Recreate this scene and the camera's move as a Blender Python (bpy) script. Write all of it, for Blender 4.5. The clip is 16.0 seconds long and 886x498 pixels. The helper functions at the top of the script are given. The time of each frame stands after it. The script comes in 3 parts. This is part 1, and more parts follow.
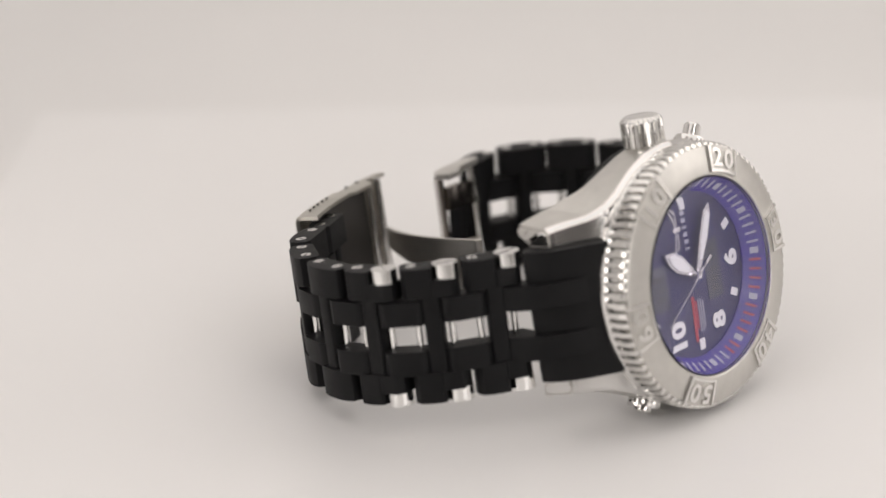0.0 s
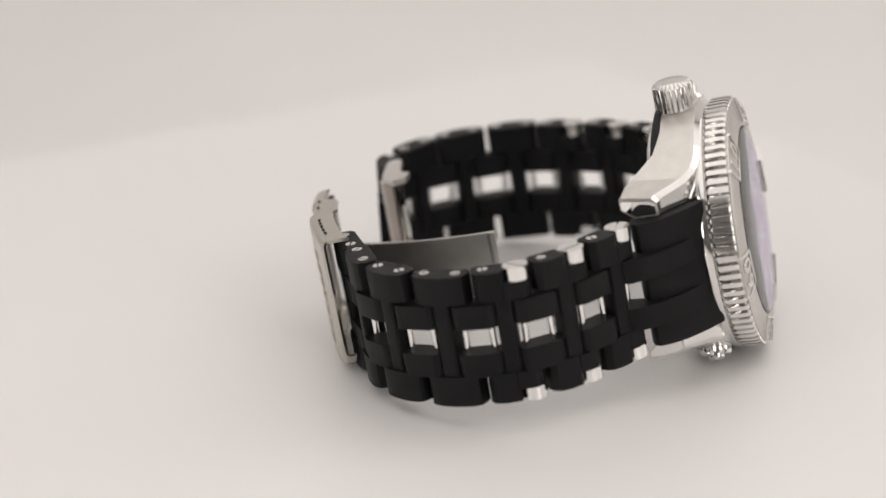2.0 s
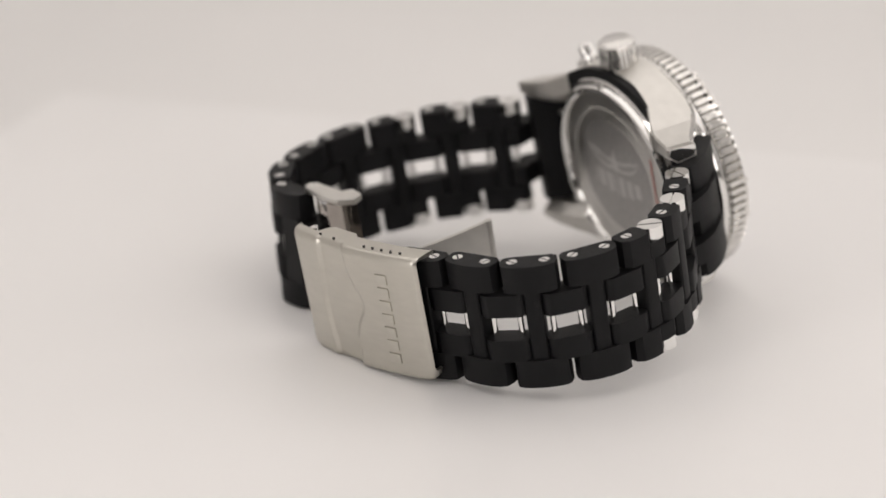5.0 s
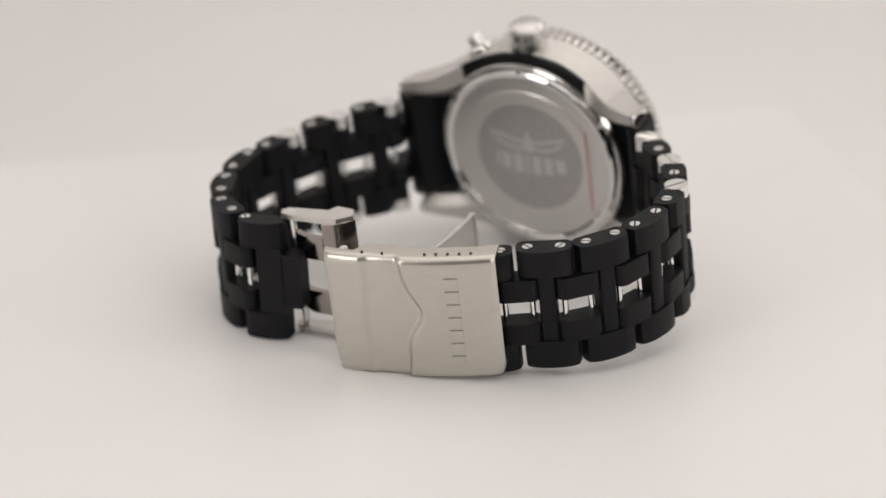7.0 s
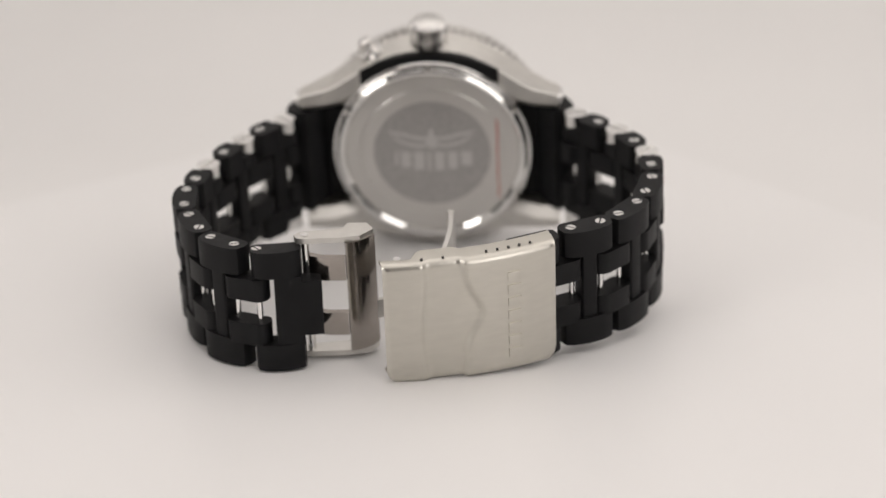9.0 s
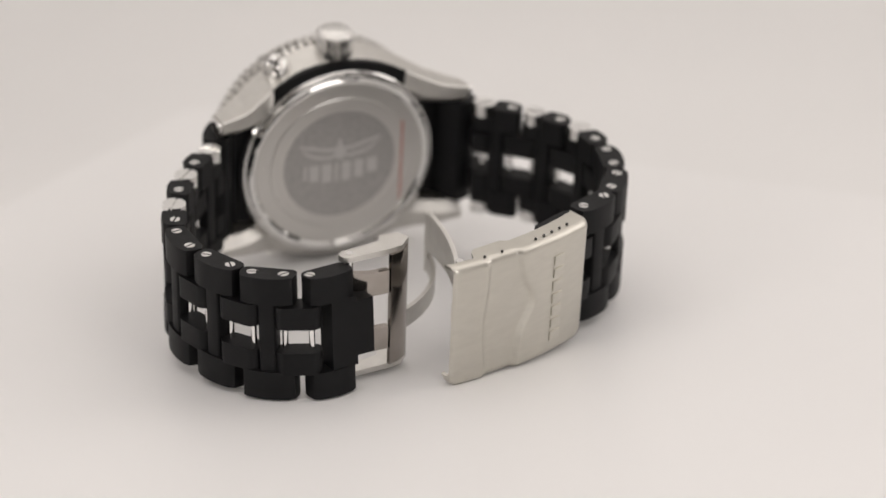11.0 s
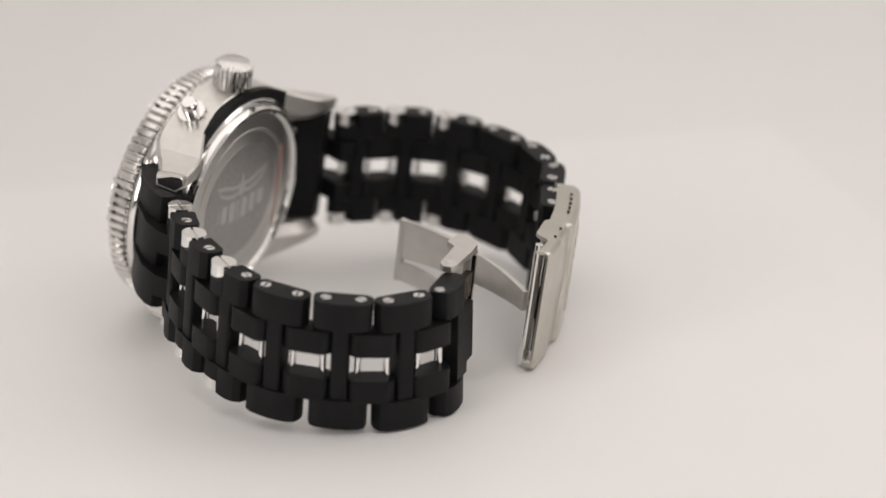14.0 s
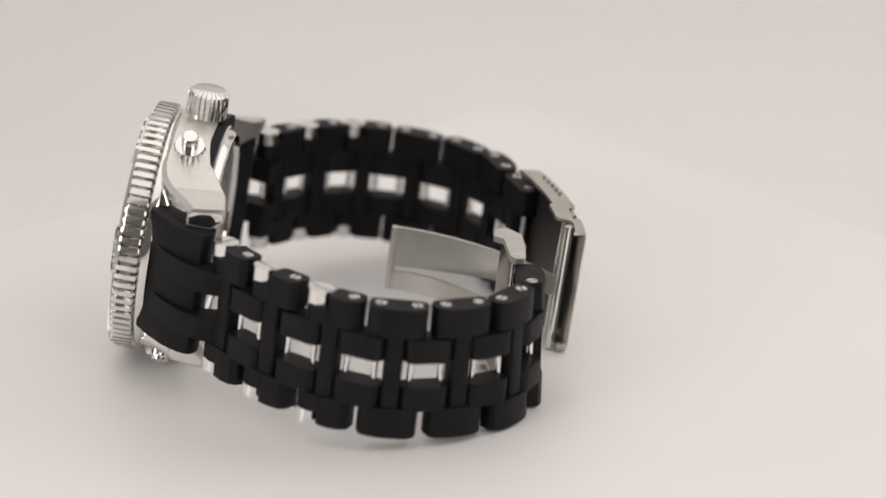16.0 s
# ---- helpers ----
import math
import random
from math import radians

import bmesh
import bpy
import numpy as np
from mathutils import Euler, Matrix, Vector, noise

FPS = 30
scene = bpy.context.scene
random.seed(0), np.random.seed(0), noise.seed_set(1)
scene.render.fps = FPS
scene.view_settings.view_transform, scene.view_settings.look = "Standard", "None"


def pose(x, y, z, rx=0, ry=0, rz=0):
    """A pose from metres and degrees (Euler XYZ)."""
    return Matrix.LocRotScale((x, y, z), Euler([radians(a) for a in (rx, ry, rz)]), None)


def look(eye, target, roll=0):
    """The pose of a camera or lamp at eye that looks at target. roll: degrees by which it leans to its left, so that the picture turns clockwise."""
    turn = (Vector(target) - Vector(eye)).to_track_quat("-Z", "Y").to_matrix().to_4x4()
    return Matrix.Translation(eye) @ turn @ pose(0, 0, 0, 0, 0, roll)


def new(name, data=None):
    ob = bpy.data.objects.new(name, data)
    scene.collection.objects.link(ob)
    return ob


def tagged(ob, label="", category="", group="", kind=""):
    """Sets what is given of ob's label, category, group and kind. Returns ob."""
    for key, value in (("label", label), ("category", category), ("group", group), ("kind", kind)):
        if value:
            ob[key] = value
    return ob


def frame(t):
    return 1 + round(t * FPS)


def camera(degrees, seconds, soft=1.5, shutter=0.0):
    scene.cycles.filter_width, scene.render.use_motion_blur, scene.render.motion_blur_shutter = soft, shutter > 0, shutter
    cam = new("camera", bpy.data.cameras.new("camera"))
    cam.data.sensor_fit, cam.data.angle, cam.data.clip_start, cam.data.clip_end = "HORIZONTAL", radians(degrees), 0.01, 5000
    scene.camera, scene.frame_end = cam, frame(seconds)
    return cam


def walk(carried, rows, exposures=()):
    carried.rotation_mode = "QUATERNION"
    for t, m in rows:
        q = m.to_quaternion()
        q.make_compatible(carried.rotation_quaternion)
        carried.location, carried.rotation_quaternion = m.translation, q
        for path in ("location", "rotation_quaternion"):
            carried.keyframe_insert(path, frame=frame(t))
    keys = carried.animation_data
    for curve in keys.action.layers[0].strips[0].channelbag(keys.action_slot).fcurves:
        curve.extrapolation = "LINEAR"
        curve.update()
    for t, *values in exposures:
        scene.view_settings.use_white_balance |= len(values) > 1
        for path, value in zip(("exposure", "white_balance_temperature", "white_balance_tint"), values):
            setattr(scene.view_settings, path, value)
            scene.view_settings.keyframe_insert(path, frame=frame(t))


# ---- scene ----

# ---- camera: it stands still; the board and the watch turn before it ----
cam = camera(21.36, 16.0, soft=1.6)
EYE = (0.0, -0.45508, 0.19261)
AIM = (-0.00025, 0.0, 0.01901)
ROLL = -1.33
walk(cam, [(0.0, look(EYE, AIM, ROLL)), (16.0, look(EYE, AIM, ROLL))],
     exposures=[(0.0, 0.0), (16.0, 0.0)])
cam.data.dof.use_dof = True
cam.data.dof.focus_distance = 0.466
cam.data.dof.aperture_fstop = 8.8

# ---- light: a white photo tent, softboxes above and at the sides ----
world = bpy.data.worlds.new("room")
scene.world = world
world.use_nodes = True
world.node_tree.nodes["Background"].inputs[0].default_value = (1.0, 0.945, 0.912, 1)
world.node_tree.nodes["Background"].inputs[1].default_value = 0.26


def softbox(name, eye, target, sx, sy, watts, colour=(1.0, 0.945, 0.912)):
    d = bpy.data.lights.new(name, "AREA")
    d.shape, d.size, d.size_y, d.energy, d.color = "RECTANGLE", sx, sy, watts, colour
    ob = new(name, d)
    ob.matrix_world = look(eye, target)
    return ob


softbox("softbox_top", (0.08, 0.0, 0.76), (0.07, 0.0, 0), 1.5, 1.3, 4.68)
softbox("softbox_side", (0.68, 0.1, 0.36), (0, 0.05, 0.02), 0.3, 0.6, 0.9)
# both lift the shade in front; left suits rim glints, right is added fill
softbox("strip_light_left", (-0.47, -0.42, 0.22), (0, 0, 0.02), 0.16, 0.4, 1.0)
softbox("front_fill_right", (0.34, -0.56, 0.24), (0, 0, 0.02), 0.3, 0.45, 1.1)

# ---- materials ----
MM = 0.001


def material(name, colour, rough=0.5, metal=0.0, var=0.0, var_scale=200.0, bump=0.0, bump_scale=2000.0,
             stretch=(1, 1, 1), rough_var=0.0, coat=0.0, spec=0.5):
    m = bpy.data.materials.new(name)
    m.use_nodes = True
    nt = m.node_tree
    b = nt.nodes["Principled BSDF"]
    b.inputs["Base Color"].default_value = (*colour, 1)
    b.inputs["Roughness"].default_value = rough
    b.inputs["Metallic"].default_value = metal
    b.inputs["Coat Weight"].default_value = coat
    b.inputs["Specular IOR Level"].default_value = spec
    tc = nt.nodes.new("ShaderNodeTexCoord")
    mp = nt.nodes.new("ShaderNodeMapping")
    mp.inputs["Scale"].default_value = stretch
    nt.links.new(tc.outputs["Object"], mp.inputs["Vector"])

    def noisy(scale, detail):
        n = nt.nodes.new("ShaderNodeTexNoise")
        n.inputs["Scale"].default_value = scale
        n.inputs["Detail"].default_value = detail
        nt.links.new(mp.outputs["Vector"], n.inputs["Vector"])
        return n
    if var > 0:
        n = noisy(var_scale, 4)
        r = nt.nodes.new("ShaderNodeValToRGB")
        r.color_ramp.elements[0].position, r.color_ramp.elements[1].position = 0.3, 0.7
        r.color_ramp.elements[0].color = (*[c * (1 - var) for c in colour], 1)
        r.color_ramp.elements[1].color = (*[min(1, c * (1 + var)) for c in colour], 1)
        nt.links.new(n.outputs["Fac"], r.inputs["Fac"])
        nt.links.new(r.outputs["Color"], b.inputs["Base Color"])
    if rough_var > 0:
        n = noisy(var_scale * 1.7, 5)
        q = nt.nodes.new("ShaderNodeMapRange")
        q.inputs["To Min"].default_value, q.inputs["To Max"].default_value = max(0, rough - rough_var), rough + rough_var
        nt.links.new(n.outputs["Fac"], q.inputs["Value"])
        nt.links.new(q.outputs["Result"], b.inputs["Roughness"])
    if bump > 0:
        n = noisy(bump_scale, 3)
        k = nt.nodes.new("ShaderNodeBump")
        k.inputs["Strength"].default_value = bump
        k.inputs["Distance"].default_value = 0.0002
        nt.links.new(n.outputs["Fac"], k.inputs["Height"])
        nt.links.new(k.outputs["Normal"], b.inputs["Normal"])
    return m


RUBBER = material("matt_black_rubber", (0.005, 0.005, 0.0056), 0.52, var=0.18, var_scale=260, bump=0.12, bump_scale=4200, rough_var=0.07, spec=0.2)
POLISH = material("polished_steel", (0.78, 0.77, 0.755), 0.075, 1.0, rough_var=0.03, var_scale=300)
BRUSH = material("brushed_steel", (0.55, 0.53, 0.48), 0.31, 1.0, var=0.03, var_scale=260, bump=0.012, bump_scale=2200, stretch=(1, 1, 3), rough_var=0.04)
SATIN = material("satin_steel", (0.62, 0.605, 0.575), 0.38, 1.0, var=0.04, var_scale=400, bump=0.05, bump_scale=1500, rough_var=0.05)
CHROME = material("bright_chrome", (0.83, 0.825, 0.81), 0.06, 1.0)
ENGRAVE = material("etched_grey_steel", (0.46, 0.45, 0.44), 0.42, 1.0, var=0.08, var_scale=900)
ETCH_BRIGHT = material("frosted_bright_steel", (0.66, 0.65, 0.635), 0.55, 1.0)
BACKSTEEL = material("polished_back_steel", (0.66, 0.645, 0.62), 0.3, 1.0, rough_var=0.06, var_scale=250)
# base colour darkened to imitate polished steel mirroring dark surroundings
DARK_REFLECTION = material("dark_reflection_steel", (0.34, 0.31, 0.285), 0.14, 1.0, var=0.15, var_scale=120, rough_var=0.04)
RIM = material("polished_rim_steel", (0.74, 0.73, 0.71), 0.17, 1.0, rough_var=0.05, var_scale=500)
DARK_FILL = material("dark_recess_fill", (0.02, 0.018, 0.016), 0.4)
NAVY = material("navy_blue_dial", (0.018, 0.018, 0.085), 0.32, var=0.1, var_scale=400, coat=0.3)
VIOLET = material("violet_blue_ring", (0.05, 0.034, 0.25), 0.25, var=0.1, var_scale=300, coat=0.4)
PALE = material("pale_dial_print", (0.45, 0.45, 0.52), 0.45)
WHITE = material("white_lume_paint", (0.8, 0.8, 0.78), 0.4)
RED = material("red_print", (0.42, 0.05, 0.07), 0.4)
STICKER = material("red_sticker_edge", (0.55, 0.2, 0.16), 0.4)
GASKET = material("dark_red_gasket", (0.34, 0.09, 0.075), 0.5, var=0.2, var_scale=300)
LCD = material("grey_lcd_glass", (0.09, 0.095, 0.12), 0.2, var=0.15, var_scale=500)
LCD_INK = material("lcd_segments", (0.025, 0.027, 0.04), 0.3)
BOARD = material("white_board", (0.79, 0.78, 0.772), 0.36, var=0.015, var_scale=9, bump=0.03, bump_scale=700, rough_var=0.06, spec=0.4)
BOARD_EDGE = material("grey_board_edge", (0.45, 0.44, 0.43), 0.5)
FABRIC = material("white_tent_fabric", (0.79, 0.78, 0.77), 0.85, var=0.02, var_scale=4, bump=0.05, bump_scale=900)


def glass(name, tint):
    m = bpy.data.materials.new(name)
    m.use_nodes = True
    b = m.node_tree.nodes["Principled BSDF"]
    b.inputs["Base Color"].default_value = (*tint, 1)
    b.inputs["Roughness"].default_value = 0.01
    b.inputs["IOR"].default_value = 1.33
    b.inputs["Transmission Weight"].default_value = 1.0
    return m


CRYSTAL = glass("coated_crystal", (0.93, 0.92, 1.0))

# ---- mesh helpers; watch parts are drawn in millimetres ----


def part(name, bm, mat, parent=None, label="", smooth=30, m=None, bevel=0.0):
    if bevel > 0:
        es = [e for e in bm.edges if len(e.link_faces) == 2 and e.calc_face_angle(0) > radians(25)]
        bmesh.ops.bevel(bm, geom=es, offset=bevel, offset_type="OFFSET", segments=2, profile=0.6, affect="EDGES", clamp_overlap=True)
    bmesh.ops.recalc_face_normals(bm, faces=bm.faces[:])
    if m is not None:
        bm.transform(m)
    bm.transform(Matrix.Scale(MM, 4))
    me = bpy.data.meshes.new(name)
    for f in bm.faces:
        f.smooth = True
    bm.to_mesh(me)
    bm.free()
    me.set_sharp_from_angle(angle=radians(smooth))
    me.materials.append(mat)
    ob = new(name, me)
    ob.parent = parent
    if label:
        tagged(ob, label)
    return ob


def share(ob, m, parent):
    """A further object on the mesh of ob, posed in its parent's space (metres)."""
    o = new(ob.name.split(".")[0], ob.data)
    o.parent = parent
    o.matrix_basis = m
    if "label" in ob:
        o["label"] = ob["label"]
    return o


def prism(bm, pts, z0, z1):
    lo = [bm.verts.new((x, y, z0)) for x, y in pts]
    hi = [bm.verts.new((x, y, z1)) for x, y in pts]
    n = len(pts)
    bm.faces.new(lo[::-1])
    bm.faces.new(hi)
    for i in range(n):
        bm.faces.new((lo[i], lo[(i + 1) % n], hi[(i + 1) % n], hi[i]))


def box(bm, x0, x1, y0, y1, z0, z1):
    prism(bm, [(x0, y0), (x1, y0), (x1, y1), (x0, y1)], z0, z1)


def round_rect(lx, ly, r, seg=5, cx=0, cy=0):
    out = []
    for sx, sy, a0 in ((1, 1, 0), (-1, 1, 90), (-1, -1, 180), (1, -1, 270)):
        for k in range(seg + 1):
            a = radians(a0 + 90 * k / seg)
            out.append((cx + sx * (lx / 2 - r) + r * math.cos(a), cy + sy * (ly / 2 - r) + r * math.sin(a)))
    return out


def lathe(bm, prof, n=64, a0=0.0, a1=360.0, radius=None):
    """Turn (r, x) pairs round the x axis; radius(i, r) may change r along the turn."""
    full = abs(a1 - a0) >= 359.9
    cols = []
    for i in range(n if full else n + 1):
        a = radians(a0 + (a1 - a0) * i / n)
        col = []
        for r, x in prof:
            rr = radius(i, r) if radius else r
            col.append(bm.verts.new((x, rr * math.cos(a), rr * math.sin(a))))
        cols.append(col)
    m = len(cols)
    for i in range(m if full else m - 1):
        p, q = cols[i], cols[(i + 1) % m]
        for k in range(len(prof) - 1):
            bm.faces.new((p[k], p[k + 1], q[k + 1], q[k]))
    if not full:
        for col in (cols[0], cols[-1]):
            bm.faces.new(col)
    return cols


def disc(bm, r, x, n=64):
    bm.faces.new([bm.verts.new((x, r * math.cos(2 * math.pi * i / n), r * math.sin(2 * math.pi * i / n))) for i in range(n)])


def rod(bm, r, p0, p1, n=14):
    p0, p1 = Vector(p0), Vector(p1)
    m = Matrix.Translation((p0 + p1) / 2) @ (p1 - p0).to_track_quat("Z", "Y").to_matrix().to_4x4()
    bmesh.ops.create_cone(bm, cap_ends=True, segments=n, radius1=r, radius2=r, depth=(p1 - p0).length, matrix=m)


def text_mesh(string, size, depth, bold=0.0):
    c = bpy.data.curves.new("text", "FONT")
    c.body, c.size, c.extrude, c.align_x, c.align_y = string, size, depth, "CENTER", "CENTER"
    c.resolution_u = 4
    c.offset = bold
    ob = new("text", c)
    bpy.context.view_layer.update()
    me = bpy.data.meshes.new_from_object(ob)
    bm = bmesh.new()
    bm.from_mesh(me)
    bpy.data.objects.remove(ob)
    bpy.data.meshes.remove(me)
    return bm


# ---- the setting: tent, board ----
FLOOR = 0.07


def cove():
    """Floor, curved back and roof of the tent in one sheet of fabric, extruded across."""
    pts = [(-0.95, 0.0)]
    pts += [(0.55, 0.0)]
    for k in range(9):
        a = radians(90 * k / 8)
        pts.append((0.55 + 0.22 * math.sin(a), 0.22 - 0.22 * math.cos(a)))
    pts += [(0.77, 0.85), (-0.95, 0.85)]
    bm = bmesh.new()
    n = 9
    cols = [[bm.verts.new((-0.8 + 1.6 * i / (n - 1), y, z - FLOOR)) for y, z in pts] for i in range(n)]
    for i in range(n - 1):
        for k in range(len(pts) - 1):
            bm.faces.new((cols[i][k], cols[i][k + 1], cols[i + 1][k + 1], cols[i + 1][k]))
    bm.transform(Matrix.Scale(1000, 4))
    return part("backdrop", bm, FABRIC, smooth=40)


tagged(cove(), "white fabric photo tent sweep behind and under the board", "backdrop", kind="structure")
# unseen grey cloths and rear wall, added so the steel mirrors something dark
CLOTH = material("grey_flag_cloth", (0.2, 0.192, 0.185), 0.8, var=0.2, var_scale=6)
for side in (-1, 1):
    bm = bmesh.new()
    box(bm, side * 800, side * 810, -560, 780, -70, 785)
    tagged(part("wall_east" if side > 0 else "wall_west", bm, FABRIC), "white translucent fabric side of the photo tent", "tent wall", kind="structure")
    bm = bmesh.new()
    box(bm, side * 803, side * 808, -955, -561, -70, 785)
    tagged(part("flag_cloth_east" if side > 0 else "flag_cloth_west", bm, CLOTH), "unseen grey cloth added beside the tent front to dim reflections", "curtain", kind="structure")
bm = bmesh.new()
box(bm, -803, 803, -965, -955, -70, 785)
tagged(part("unseen_wall_south", bm, CLOTH), "unseen grey wall added behind the camera to dim reflections", "wall", kind="structure")

bm = bmesh.new()
prism(bm, round_rect(247, 277, 2.5, cx=11.5, cy=21.5), -9.3, -0.14)
board = part("turntable_board", bm, BOARD, bevel=1.2)
tagged(board, "square white laminate board turning under the watch", "turntable")
bm = bmesh.new()
lathe(bm, [(0.01, -70), (75, -70), (75, -9.5), (0.01, -9.5)], 48)
part("turntable_base", bm, BOARD_EDGE, board, "grey round turntable base", m=Matrix.Rotation(radians(-90), 4, "Y"))

# ---- the watch ----
watch = new("wristwatch")
tagged(watch, "steel diver wristwatch with black rubber link bracelet lying on its side", "watch")

CASE = Matrix.Translation((-0.4, 1.5, 0.1)) @ Matrix.Rotation(radians(-2.8), 4, "Y")


FRONT = CASE @ Matrix.Translation((-0.6, 0, -0.6))


def spun(degrees):
    """Turn round the dial's axis: 0 points to 6 o'clock, 90 to the crown."""
    return Matrix.Rotation(radians(degrees), 4, "X")


def interp(table, v):
    v = abs(v)
    for (a, p), (b, q) in zip(table, table[1:]):
        if v <= b:
            s = (v - a) / (b - a)
            return p + (q - p) * s
    return table[-1][1]


def case_half(s):
    """One half of the case with its two lugs, drawn station by station from lug to lug."""
    top_back = [(0, 25.0), (2.5, 24.9), (6, 24.2), (9.6, 23.1), (12.5, 21.9), (17, 19.8), (22, 18.1), (28.6, 17.0)]
    top_front = [(0, 25.6), (6, 25.0), (11, 23.3), (15.3, 20.8), (18.8, 18.6), (22, 17.1), (28.6, 16.0)]
    front = [(0, 16.9), (17, 16.9), (20, 15.9), (24, 12.6), (27, 9.8), (28.6, 9.2)]
    back = [(0, 8.6), (10, 8.6), (15, 7.4), (19, 5.0), (23, 2.8), (28.6, 2.0)]
    ys = [-28.6, -27.5, -26, -24, -22, -20.5, -19.2, -18, -16.5, -15, -12, -9, -6, -3, 0]
    ys += [-y for y in ys[-2::-1]]
    inner = 12.5 if s > 0 else 13.1
    bm = bmesh.new()
    rings = []
    for y in ys:
        zb, zf, x1, x0 = interp(top_back, y), interp(top_front, y), interp(front, y), interp(back, y)
        z0 = max(inner, math.sqrt(max(0.0, 22.2 ** 2 - y * y)))
        cut = 0.9

        def roof(x):
            return zb + (zf - zb) * (x - x0) / (x1 - x0)
        lift = 2.0 if abs(y) > 17 else 0.6
        ring = [(x0 + 1.2 * lift, z0), (x1, z0), (x1, roof(x1) - cut), (x1 - cut, roof(x1 - cut)), (x0 + 0.4, roof(x0 + 0.4)), (x0, roof(x0) - 0.4), (x0, min(z0 + lift, roof(x0) - 0.7))]
        rings.append([bm.verts.new((x, y, s * z)) for x, z in ring])
    for a, b in zip(rings, rings[1:]):
        for k in range(7):
            bm.faces.new((a[k], a[(k + 1) % 7], b[(k + 1) % 7], b[k]))
    bm.faces.new(rings[0])
    bm.faces.new(rings[-1])
    return bm


for s, inner_z in ((1, 12.5), (-1, 13.1)):
    body = part("case_half", case_half(s), SATIN, watch, "satin and polished steel case flank with two lugs", smooth=12, m=CASE, bevel=0.12)
    body.data.materials.append(POLISH)
    for f in body.data.polygons:
        if f.normal.x > 0.45:
            f.material_index = 1
    for y in (-1, 1):
        bm = bmesh.new()
        plan = [(2.4, inner_z + 2.2), (4.6, inner_z + 0.3), (8.7, inner_z + 0.3), (8.9, 14.9), (8.1, 15.7), (2.9, 16.5), (2.4, 16.2)]
        prism(bm, [(x, s * z) for x, z in plan], y * 27.0, y * 28.75)
        for v in bm.verts:
            v.co.z += y * (0.3 * (v.co.y - 13.2) if s > 0 else 0.12 * (v.co.y + 15.0))
        part("lug_tip", bm, POLISH, body, "mirror polished lug end", m=CASE @ Matrix(((1, 0, 0, 0), (0, 0, 1, 0), (0, 1, 0, 0), (0, 0, 0, 1))))

# mid case cylinder behind the bezel
bm = bmesh.new()
lathe(bm, [(20, 9), (22.2, 9), (22.2, 15.6), (24.2, 16.0), (25.1, 16.5), (25.3, 17.1), (25.2, 17.9), (24.7, 18.3), (18, 18.3)], 96)
part("case_ring", bm, POLISH, watch, "polished steel ring under the bezel", m=FRONT)
for a in (27, 133):
    bm = bmesh.new()
    lathe(bm, [(22.0, 12.8), (23.7, 13.1), (23.7, 15.6), (22.0, 15.9)], 16, a, a + 20)
    part("case_gasket", bm, GASKET, watch, "dark red gasket between case and bezel", m=FRONT)

# bezel: toothed rim, sloping face
TEETH = 84


def toothed(i, r):
    return r - (1.2 if (i % 6) in (4, 5) and r > 24.8 else 0.0)


bm = bmesh.new()
lathe(bm, [(22.9, 18.3), (25.0, 18.4), (25.6, 18.7), (25.7, 22.1), (25.45, 22.7), (24.9, 22.9), (23.6, 22.9)], TEETH * 6, radius=toothed)
bezel = part("bezel", bm, RIM, watch, "silver rotating bezel with a toothed polished rim", m=FRONT, smooth=35)
bm = bmesh.new()
lathe(bm, [(24.3, 22.6), (24.75, 23.0), (24.5, 23.17), (20.0, 24.0), (19.5, 24.05), (19.25, 23.9), (19.15, 23.4), (19.15, 17.0)], 144)
part("bezel_face", bm, SATIN, bezel, "satin sloping bezel face", m=FRONT, smooth=35)
def sector(b, r0, r1, half, lift, drop=0.7):
    """A raised piece of the sloping face: r0 to r1, half its angle."""
    def face(r):
        return 24.0 - (r - 20.0) * 0.184
    lathe(b, [(r0, face(r0) - drop), (r0, face(r0) + lift), (r1, face(r1) + lift), (r1, face(r1) - drop)], 8, -half, half)


# numbers stand in raised frames, their heads to the rim
for ang, word in ((-112, "50"), (-172, "60"), (128, "10"), (68, "20"), (-52, "40"), (8, "30")):
    bm = bmesh.new()
    sector(bm, 19.9, 25.0, 10.6, 0.12)
    block = part("numeral_block", bm, SATIN, bezel, m=FRONT @ spun(ang), bevel=0.06)
    for a in (-10.0, 10.0):
        bm = bmesh.new()
        sector(bm, 19.9, 25.0, 0.75, 0.5)
        part("frame_bar", bm, RIM, block, m=FRONT @ spun(ang + a), bevel=0.1)
    bm = bmesh.new()
    sector(bm, 19.9, 20.4, 9.3, 0.5)
    part("frame_bar", bm, RIM, block, m=FRONT @ spun(ang), bevel=0.08)
    for k, digit in enumerate(word):
        tm = text_mesh(digit, 5.3, 0.2, 0.12)
        tm.transform(Matrix.Diagonal((1.12, 0.95, 1, 1)))
        place = spun(ang) @ spun(4.6 - 9.2 * k) @ Matrix.Translation((23.8, 22.5, 0)) @ Matrix.Rotation(radians(10.4), 4, "Z") @ Matrix(((0, 0, 1, 0), (0, 1, 0, 0), (-1, 0, 0, 0), (0, 0, 0, 1)))
        part("bezel_numeral", tm, RIM, block, "raised polished bezel number", m=FRONT @ place)

# dial
DIAL = FRONT @ Matrix.Translation((-1.0, 0, 0))
bm = bmesh.new()
lathe(bm, [(0.01, 19.7), (18.6, 19.7), (18.6, 19.2), (0.01, 19.2)], 72)
dial = part("dial", bm, NAVY, watch, "navy blue dial with white markers", m=DIAL)
bm = bmesh.new()
